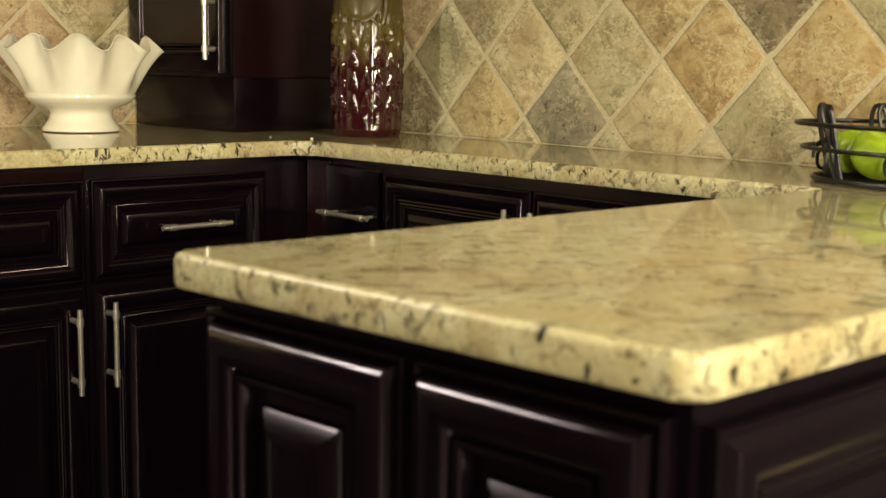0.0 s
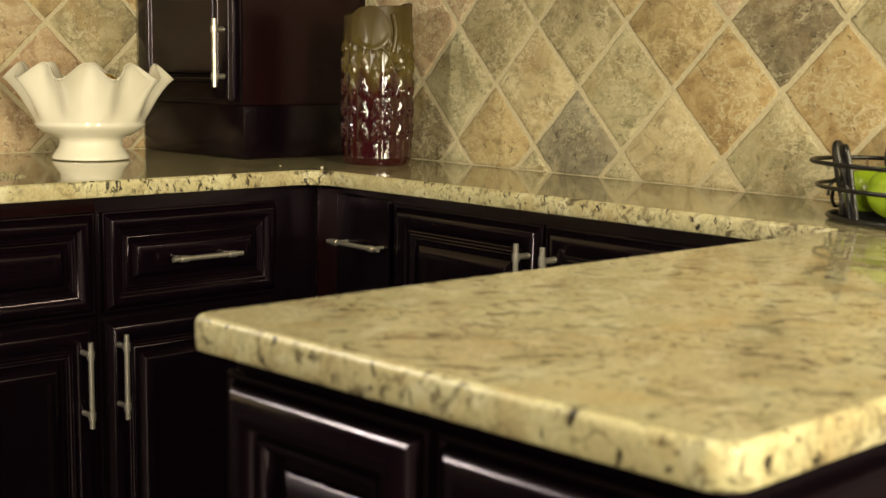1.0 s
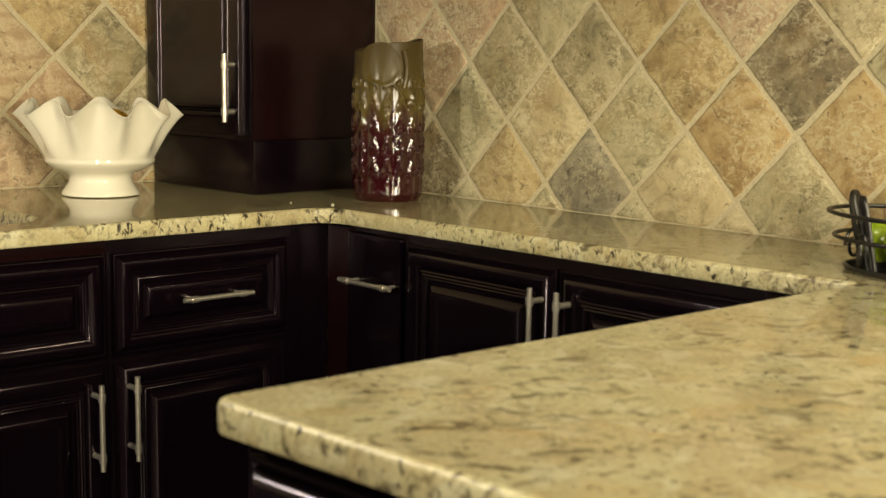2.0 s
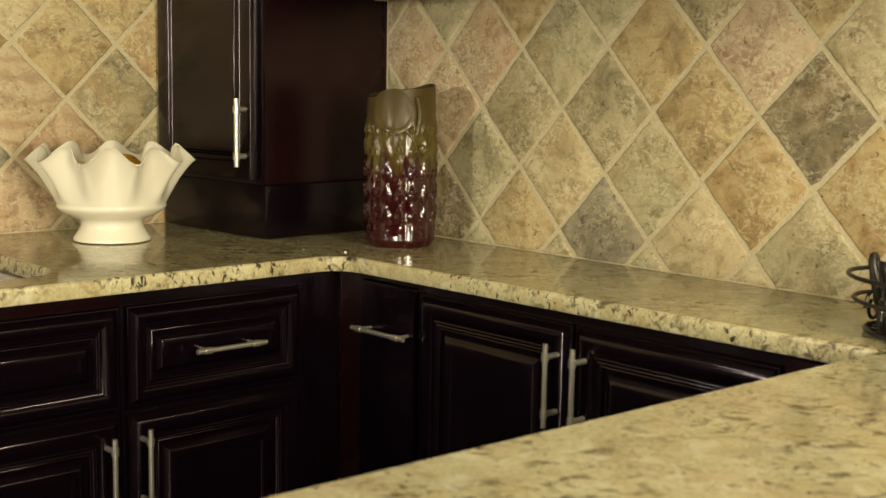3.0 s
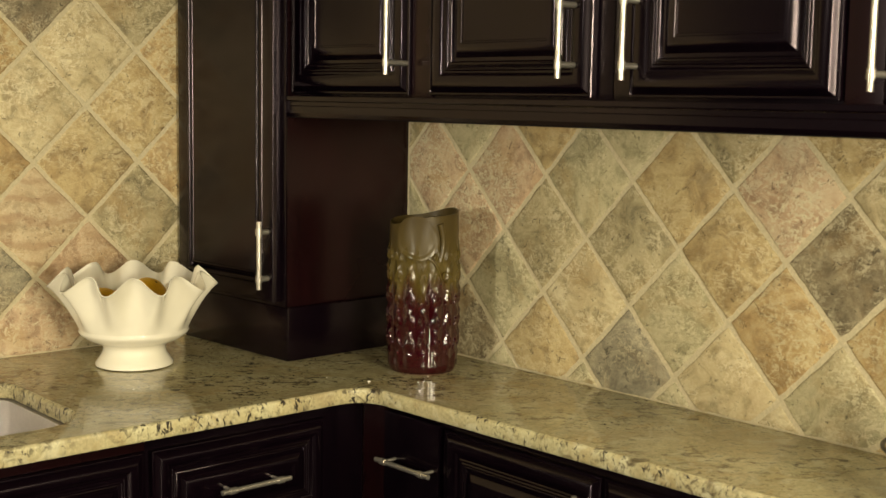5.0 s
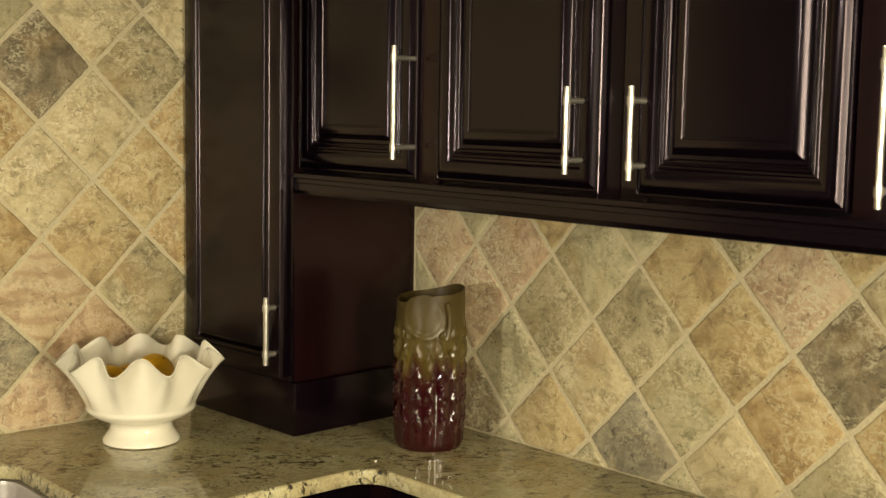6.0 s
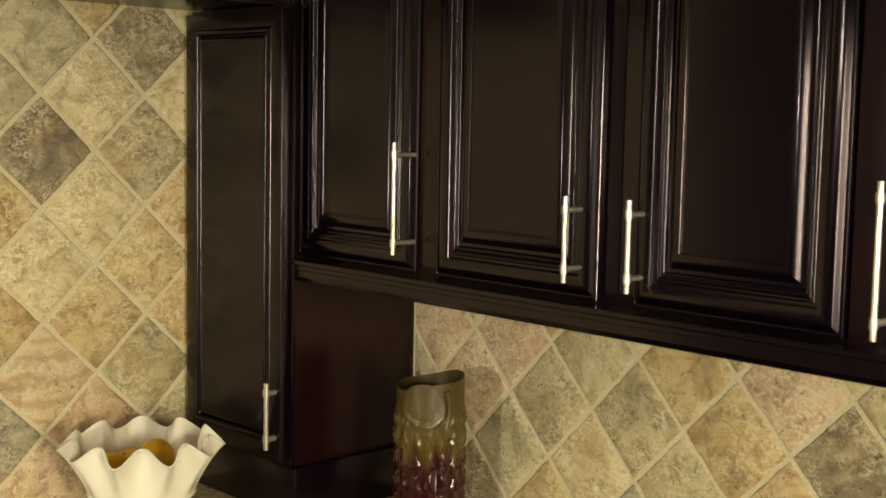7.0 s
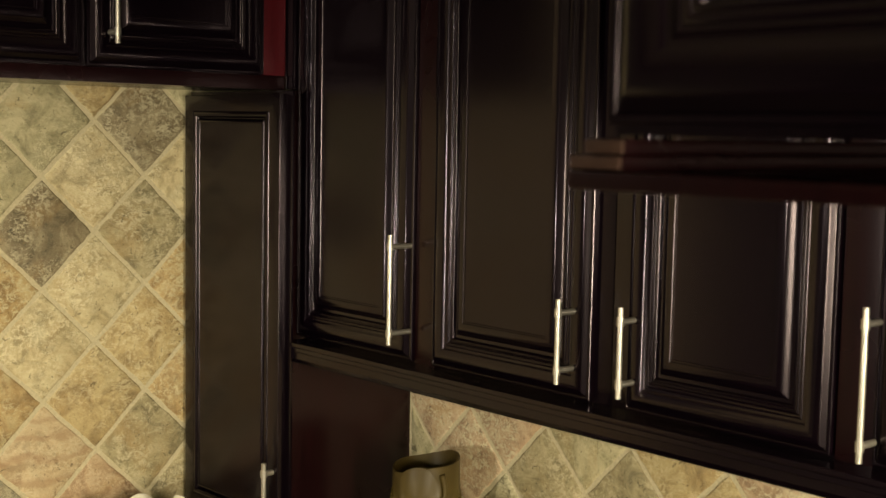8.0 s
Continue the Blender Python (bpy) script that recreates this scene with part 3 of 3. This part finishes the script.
# tall cabinet that stands on the worktop in the corner
hutch = thing("corner_cabinet", (-0.17, -0.19, TOP), "tall narrow espresso cabinet standing on the granite worktop in the corner", "cabinet", "wall cabinets")
bm = box((-0.338, -0.378, 1.026), (-0.004, -0.004, 1.4165), 0.002)
add_box(bm, (-0.338, -0.3345, 1.4165), (-0.004, -0.004, 1.972))
part("body", bm, MAHOGANY, hutch, "red-brown veneered carcass")
part("plinth", box((-0.345, -0.392, TOP + .001), (-0.006, -0.006, 1.0255), 0.004), ESPRESSO, hutch)
part("face_frame", box((-0.344, -0.381, 1.026), (-0.3385, -0.006, 1.972), 0.001), ESPRESSO, hutch)
d = door_front("door", "-x", (-0.344, -0.010, 1.036), 0.352, 0.928, hutch, 1.05, 0.35, FLAT_PROFILE)
pull("-x", (-0.360, -0.345, 1.133), 0.140, True, d, 0.0055, 0.024)
hutch.rotation_euler = (0, 0, 0.03)

# upper run over the sink, fronts look to -y
AU = -0.308
ua = upper_unit("sink_wall_cabinet", (-1.152, AU, 1.976), (-0.304, -0.004, UT), "espresso wall cabinet over the sink with two raised-panel doors")
d = door_front("door", "-y", (-1.146, AU, 2.004), 0.388, 0.40, ua)
d = door_front("door", "-y", (-0.750, AU, 2.004), 0.386, 0.40, ua)
pull("-y", (-0.708, AU - .02, 2.115), 0.142, True, d, 0.0048)
part("bottom_rail", box((-1.15, AU - .006, 1.974), (-0.308, AU, 2.002), 0.002), MAHOGANY, ua, "red-brown lower rail")
part("corner_post", box((-0.303, -0.3345, 1.976), (-0.10, AU - .001, UT), 0.001), ESPRESSO, ua)
part("end_stile", box((-0.362, AU - .005, 2.003), (-0.306, AU, UT), 0.001), CHERRY, ua, "cherry red face frame")

# cabinet hung over the peninsula, its end looks to -x
hung = thing("peninsula_wall_cabinet", (-0.7, -2.08, 1.87), "espresso cabinet hung from the ceiling over the peninsula", "cabinet", "wall cabinets")
part("body", box((-1.170, -2.225, 1.895), (-0.31, -1.932, 2.598), 0.002), ESPRESSO, hung)
door_front("end_panel", "-x", (-1.170, -1.934, 1.902), 0.288, 0.66, hung, 1.25)
part("bottom_plate", box((-1.184, -2.225, 1.858), (-0.31, -1.902, 1.8705), 0.003), MAHOGANY, hung, "red-brown bottom plate")
bm = box((-1.178, -1.946, 1.871), (-0.31, -1.900, 1.8815), 0.002)
add_box(bm, (-1.176, -1.946, 1.8818), (-0.31, -1.911, 1.8925), 0.002)
rail = part("light_rail", bm, MAHOGANY, hung, "red-brown stepped moulding", 25)
# thin pale pieces put reflected light on the rail's end
part("cut_end", box((-1.1815, -1.945, 1.872), (-1.1783, -1.9015, 1.8805), 0.001), LIT_END, rail, "rail end in lighter brown for its reflected light")
part("cut_end", box((-1.1795, -1.945, 1.8825), (-1.1763, -1.9125, 1.8915), 0.001), LIT_END, rail, "rail end in lighter brown for its reflected light")


# ---- scalloped bowl with fruit ----
BOWL = Vector((-0.592, -0.222, TOP + .0005))
prof = [(.0, .006, 0), (.060, .004, 0), (.072, 0, 0), (.0765, .002, 0), (.0765, .007, 0), (.070, .016, 0), (.0630, .027, 0), (.0610, .037, 0), (.065, .044, 0), (.080, .050, 0), (.096, .058, 0), (.1065, .067, 0), (.1090, .072, 0),
        (.1070, .0755, .0), (.1080, .079, .02), (.113, .094, .16), (.119, .112, .34), (.126, .132, .54), (.134, .151, .76), (.142, .166, .92), (.1495, .1755, 1.0), (.1530, .1770, 1.0), (.1510, .1790, 1.0),
        (.144, .174, .95), (.136, .158, .80), (.127, .138, .58), (.118, .112, .30), (.108, .092, .12), (.096, .077, 0), (.072, .065, 0), (.04, .058, 0), (.0, .057, 0)]
bm = bmesh.new()
N = 144
loops = []
for r, z, w in prof:
    loop = []
    for k in range(N):
        a = 2 * math.pi * k / N
        c = 2 * (0.5 + 0.5 * math.cos(10 * (a + 2.382))) ** 1.35 - 1
        rr = max(r, 1e-4) + w * (0.0150 * c)
        loop.append((BOWL.x + rr * math.cos(a), BOWL.y + rr * math.sin(a), BOWL.z + z - w * 0.0155 * c))
    loops.append(loop)
rings(bm, loops, True, True)
single("scalloped_bowl", bm, CERAMIC, BOWL, "ivory glazed footed bowl with a ruffled scalloped rim, holding oranges", "bowl", smooth=60)


def fruit(name, centre, r, mat, label, category, group, squash=0.94, dimple=0.12, stem=True, tilt=(0, 0)):
    ob = thing(name, centre, label, category, group)
    bm = bmesh.new()
    n, loops = 28, []
    for k in range(19):
        th = math.pi * (0.015 + 0.97 * k / 18)
        rr = r * math.sin(th) * (1 + 0.03 * math.cos(th))
        z = r * squash * math.cos(th) * (1 - dimple * math.exp(-(math.sin(th) * 2.6) ** 2))
        loops.append([(centre[0] + rr * math.cos(2 * math.pi * q / n) * (1 + .012 * math.cos(5 * 2 * math.pi * q / n) * (1 if dimple > .1 else 0)), centre[1] + rr * math.sin(2 * math.pi * q / n), centre[2] + z) for q in range(n)])
    rings(bm, loops, True, True)
    part("skin", bm, mat, ob, smooth=80)
    if stem:
        top = Vector(centre) + UP * r * squash * 0.84
        part("stem", tube([top, top + Vector((.001, 0, .006)), top + Vector((.004, .001, .014))], .0012, 6), STEM, ob, "short brown stem")
    else:
        top = Vector(centre) + UP * r * squash * 0.93
        part("stem_scar", lathe(((.001, .0015), (.003, .001), (.0036, -.002)), top, 10), STEM, ob, "small green-brown scar")
    ob.rotation_euler = (tilt[0], tilt[1], 0)
    return ob


fruit("orange", (-0.560, -0.222, TOP + .137), .038, ORANGE, "ripe orange lying in the ivory bowl", "orange", "oranges in the bowl", 0.97, 0.04, False, (0.5, 0.3))
fruit("orange", (-0.650, -0.206, TOP + .124), .036, ORANGE, "ripe orange lying in the ivory bowl", "orange", "oranges in the bowl", 0.97, 0.04, False, (-0.4, 0.6))
fruit("orange", (-0.590, -0.165, TOP + .112), .035, ORANGE, "ripe orange half hidden in the ivory bowl", "orange", "oranges in the bowl", 0.97, 0.04, False, (0.2, -0.5))

# ---- drip-glazed vase ----
VASE = Vector((-0.155, -0.606, TOP + .0005))
bm = bmesh.new()
N, ROWS_V = 160, 120
front = math.atan2(-2.487 + 0.612, -1.806 + 0.148)


def rim_height(a):
    s = (a - front + math.pi) % (2 * math.pi) - math.pi
    return 0.310 + 0.012 * math.sin(s - 0.1) + 0.003 * math.cos(3 * s)


loops = []
for j in range(ROWS_V + 1):
    f = j / ROWS_V
    loop = []
    for k in range(N):
        a = 2 * math.pi * k / N
        z = f * rim_height(a)
        r = 0.0685 + 0.002 * math.sin(math.pi * f) - 0.004 * max(0, 0.04 - f) / 0.04
        col = (a - front) * 16 / (2 * math.pi) + 0.5
        cu, cv = (col % 1) - 0.5, (z / 0.0435) % 1 - 0.5
        # two drooping leaves and a bud between them, stacked up each rib
        leaf = max(0.0, 1 - ((abs(cu) - 0.21 + 0.34 * (cv + 0.10)) / 0.10) ** 2 - ((cv + 0.10) / 0.30) ** 2)
        bud = max(0.0, 1 - (cu / 0.10) ** 2 - ((cv - 0.27) / 0.22) ** 2)
        fade = min(1.0, max(0.0, (0.262 - z) / 0.03)) * min(1.0, max(0.0, z - 0.030) / 0.015)
        foot = min(1.0, z / 0.008) * min(1.0, max(0.0, (0.060 - z) / 0.02))
        r += 0.0042 * max(leaf, 0.85 * bud) ** 0.7 * fade + 0.0013 * math.cos(2 * math.pi * cu) * max(fade, foot)
        loop.append((VASE.x + r * math.cos(a), VASE.y + r * math.sin(a), VASE.z + z))
    loops.append(loop)
for j in range(28):
    f = j / 27
    loops.append([(VASE.x + (0.0655 - 0.003 * min(1, f * 6)) * math.cos(2 * math.pi * k / N), VASE.y + (0.0655 - 0.003 * min(1, f * 6)) * math.sin(2 * math.pi * k / N), VASE.z + rim_height(2 * math.pi * k / N) * (1 - f) + 0.012 * f + (0.001 if j == 0 else 0)) for k in range(N)])
rings(bm, loops, True, True)
vase = thing("vase", VASE, "tall ceramic vase in olive glaze dripping over burgundy relief", "vase")
part("body", bm, DRIP, vase, smooth=60)
# curled leaf at the rim: flush at its top, lipped at its foot, with its stalk trailing down
bm = bmesh.new()
lean = front - 0.20
rows = []
for j in range(15):
    rad = 0.041 * min(j, 13) / 13 + 1e-4
    loop = []
    for k in range(40):
        q = 2 * math.pi * k / 40
        wave = 1 + 0.06 * math.cos(2 * q + 0.9) + 0.03 * math.cos(5 * q)
        along, up = rad * math.cos(q) * wave, rad * math.sin(q) * 1.08 * wave
        a = lean + along / 0.072
        rr = 0.0745 + 0.0030 * (1 - (min(j, 13) / 13) ** 2) - 0.10 * up + 0.0005 * math.sin(150 * along - 60 * up) * min(1, j / 5) + (0.0026 if j in (12, 13) else 0.0012 if j == 11 else 0) * (0.5 - 0.5 * math.sin(q))
        if j == 14:
            rr = 0.0640
        loop.append((VASE.x + rr * math.cos(a), VASE.y + rr * math.sin(a), VASE.z + 0.272 + up))
    rows.append(loop)
rings(bm, rows, True, False)
part("curled_leaf", bm, DRIP, vase, "olive glazed leaf curl on the rim", 70)
stalk = []
for q in range(15):
    f = q / 14
    a = lean + 0.10 + 0.62 * f ** 0.6
    rr = 0.0725
    stalk.append((VASE.x + rr * math.cos(a), VASE.y + rr * math.sin(a), VASE.z + 0.236 - 0.050 * f ** 1.8))
part("stalk", tube(stalk, 0.0030, 8), DRIP, vase, "raised olive stalk", 70)
fold = []
for q in range(12):
    f = q / 11
    a = lean + 0.66 + 0.10 * math.sin(math.pi * f)
    fold.append((VASE.x + 0.0705 * math.cos(a), VASE.y + 0.0705 * math.sin(a), VASE.z + 0.225 + 0.075 * f))
part("fold", tube(fold, 0.0065, 10), DRIP, vase, "rounded fold beside the leaf", 70)
loop = [(VASE.x + 0.0725 * math.cos(lean + 0.86 + 0.10 * math.cos(q * .45)), VASE.y + 0.0725 * math.sin(lean + 0.86 + 0.10 * math.cos(q * .45)), VASE.z + 0.196 + 0.0075 * math.sin(q * .45)) for q in range(14)]
part("bud", tube(loop, 0.0028, 8, True), DRIP, vase, "small ring-shaped bud", 70)

# ---- crumbs on the worktop ----
def crumb(x, y, r):
    bm = bmesh.new()
    bmesh.ops.create_icosphere(bm, subdivisions=2, radius=r)
    rng = random.Random(int(-x * 1000))
    for vert in bm.verts:
        vert.co *= rng.uniform(0.75, 1.15)
        vert.co.z *= 0.6
    bm.transform(Matrix.Translation((x, y, TOP + r * 0.45)))
    single("crumb", bm, CERAMIC, (x, y, TOP), "tiny white crumb lying on the granite worktop", "crumb", "crumbs on the worktop")


crumb(-0.320, -0.639, 0.0032)
crumb(-0.362, -0.560, 0.0018)

# ---- wire basket with apples ----
BASKET = Vector((-0.185, -1.834, TOP))
basket = thing("wire_basket", BASKET, "black iron wire basket with scrolls, full of green apples", "basket")


def ring_points(r, z, n=48, squash=1.0):
    return [BASKET + Vector((r * squash * math.cos(2 * math.pi * k / n), r * math.sin(2 * math.pi * k / n), z)) for k in range(n)]


part("top_ring", tube(ring_points(.200, .080, 56, .62), .0032, 8, True), IRON, basket)
part("middle_ring", tube(ring_points(.190, .047, 56, .62), .0030, 8, True), IRON, basket)
part("base_ring", tube(ring_points(.172, .006, 56, .62), .0034, 8, True), IRON, basket)
for k in range(-4, 5):
    half = .172 * math.sqrt(1 - (k / 5.2) ** 2)
    part("base_wire", tube([BASKET + Vector((k * .0195, -half, .006)), BASKET + Vector((k * .0195, half, .006))], .0018, 6), IRON, basket)


def scroll(a, side):
    """An upright of bent wire with a tall loop over the top ring and curls at its foot."""
    out = Vector((.62 * math.cos(a), math.sin(a), 0))
    tang = Vector((-math.sin(a), math.cos(a) * .62, 0)).normalized()
    pts = []
    for q in range(29):
        s = q / 28
        w = math.sin(2 * math.pi * s)
        z = .004 + .100 * math.sin(math.pi * s) ** 0.7
        pts.append(BASKET + out * (.150 + .026 * z / .12 + side * .006 * (s - .5)) + tang * (side * .013 * w + .020 * (s - .5)) + UP * z)
    return pts


for a in (math.pi / 2, -math.pi / 2, math.pi, 0, 2.36, -2.36, 0.78, -0.78):
    part("scroll", tube(scroll(a, 1), .0034, 7), IRON, basket)
    part("scroll", tube(scroll(a + .05, -0.6), .0034, 7), IRON, basket)
    c = BASKET + Vector((.62 * math.cos(a), math.sin(a), 0)) * .170
    tang = Vector((-math.sin(a), math.cos(a) * .62, 0)).normalized()
    pts = [c + tang * (.024 * math.cos(q * .32) * (1 - q / 40)) + UP * (.030 + .026 * math.sin(q * .32) * (1 - q / 40)) for q in range(24)]
    part("foot_curl", tube(pts, .0026, 7), IRON, basket)

for px, py, pz, r in ((-.01, .112, .042, .036), (.042, .060, .043, .037), (-.048, .055, .043, .037), (.0, .02, .044, .037), (.05, -.02, .043, .037), (-.05, -.022, .042, .036), (.0, -.06, .043, .037), (.03, -.105, .043, .036), (-.035, -.10, .042, .036),):
    fruit("apple", BASKET + Vector((px, py, pz + .001)), r * 1.06, APPLE, "shiny green apple piled in the wire basket", "apple", "apples in the basket", 0.9, 0.25, True, (0.35 * math.sin(px * 90), 0.4 * math.cos(py * 70)))


# ---- slate tiles, laid on the diagonal ----
def clip(poly, axis, limit, keep_above):
    out = []
    for k, p in enumerate(poly):
        q = poly[(k + 1) % len(poly)]
        ip, iq = (p[axis] >= limit) == keep_above, (q[axis] >= limit) == keep_above
        if ip:
            out.append(p)
        if ip != iq:
            s = (limit - p[axis]) / (q[axis] - p[axis])
            out.append((p[0] + s * (q[0] - p[0]), p[1] + s * (q[1] - p[1])))
    return out


def tile_mesh(poly, rng):
    """A tumbled tile: worn edge, uneven rise. poly lies in u, v about the tile's own middle."""
    loop = [Vector(p) for p in poly]
    if area2(loop) < 0:
        loop = loop[::-1]
    loop = inset(loop, 0.0040)
    fine = []
    n = len(loop)
    for k, p in enumerate(loop):
        q = loop[(k + 1) % n]
        steps = max(1, int((q - p).length / 0.014))
        side = Vector((-(q - p).y, (q - p).x)).normalized()
        for s in range(steps):
            wob = rng.uniform(-.0006, .0018) + (.0024 if s == 0 and rng.random() < .6 else 0)
            fine.append(p.lerp(q, s / steps) + side * wob)
    verts, faces = [], []
    m = len(fine)
    mid = sum(fine, Vector((0, 0))) / m
    for shrink, h in ((0.0, 0.0), (0.0010, .0011), (.0045, .0021)):
        for p in fine:
            d = mid - p
            verts.append((*(p + d.normalized() * shrink), h))
    for r in (0, 1):
        for k in range(m):
            faces.append((r * m + k, r * m + (k + 1) % m, (r + 1) * m + (k + 1) % m, (r + 1) * m + k))
    faces.append(tuple(2 * m + k for k in range(m)))
    me = bpy.data.meshes.new("tile")
    me.from_pydata(verts, [], faces)
    me.shade_smooth()
    me.set_sharp_from_angle(angle=radians(50))
    return me


def lay_tiles(wall, face, u0, z0, H, V, lo, hi, plan, rng):
    """u runs to the viewer's right along the wall. lo, hi: u and z bounds."""
    u_axis, n_axis = FACING[face]
    whole = [tile_mesh([(-H / 2, 0), (0, -V / 2), (H / 2, 0), (0, V / 2)], rng) for _ in range(6)]
    shared = {}
    for j in range(-12, 14):
        for i in range(-12, 14):
            cu, cz = u0 + H * (i + 0.5 * ((j + 1) % 2)), z0 + V / 2 * j
            poly = [(cu - H / 2, cz), (cu, cz - V / 2), (cu + H / 2, cz), (cu, cz + V / 2)]
            cut = poly
            for axis, limit, above in ((0, lo[0], True), (0, hi[0], False), (1, lo[1], True), (1, hi[1], False)):
                cut = clip(cut, axis, limit, above)
                if len(cut) < 3:
                    break
            if len(cut) < 3 or abs(area2([Vector(p) for p in cut])) < .0012:
                continue
            clean = [p for k, p in enumerate(cut) if (Vector(p) - Vector(cut[k - 1])).length > .012]
            if len(clean) < 3:
                continue
            key = plan.get((i, j)) or rng.choice("gggoclllmpcg")
            full = len(clean) == 4 and all(p in poly for p in clean)
            if full:
                pick = (key, rng.randrange(6))
                if pick not in shared:
                    shared[pick] = whole[pick[1]].copy()
                    shared[pick].materials.append(SLATE[key])
                me = shared[pick]
            else:
                me = tile_mesh([(p[0] - cu, p[1] - cz) for p in clean], rng)
                me.materials.append(SLATE[key])
            ob = new("tile", me)
            ob.parent = wall
            turn = Matrix((u_axis, UP, n_axis)).transposed().to_4x4()
            ob.matrix_local = Matrix.Translation(u_axis * cu + UP * cz + n_axis * rng.uniform(-.0006, .0008)) @ turn


# stone kinds of the tiles in rows from the worktop up, each row from the viewer's left
PLAN_B = {(i - 4, j): k for j, row in enumerate(("mdgbclg", "lblclooc", "lpmmgdlg", "lpplgpcm", "mlglmgcp")) for i, k in enumerate(row)}
PLAN_A = {(i - 3, j - 2): k for j, row in enumerate(("mcppl", "albrm", "clsmp", "alogo", "gccgg", "gmoco", "lcdmg", "galcc", "mlldg", "cglgl")) for i, k in enumerate(row)}
lay_tiles(wall_b, "-x", 1.119, 0.964, 0.2192, 0.2325, (0.376, 0.9108), (2.3, 1.47), PLAN_B, random.Random(4))
lay_tiles(wall_a, "-y", -0.578, 1.193, 0.238, 0.2375, (-2.0, 0.9108), (-0.33, 1.99), PLAN_A, random.Random(9))
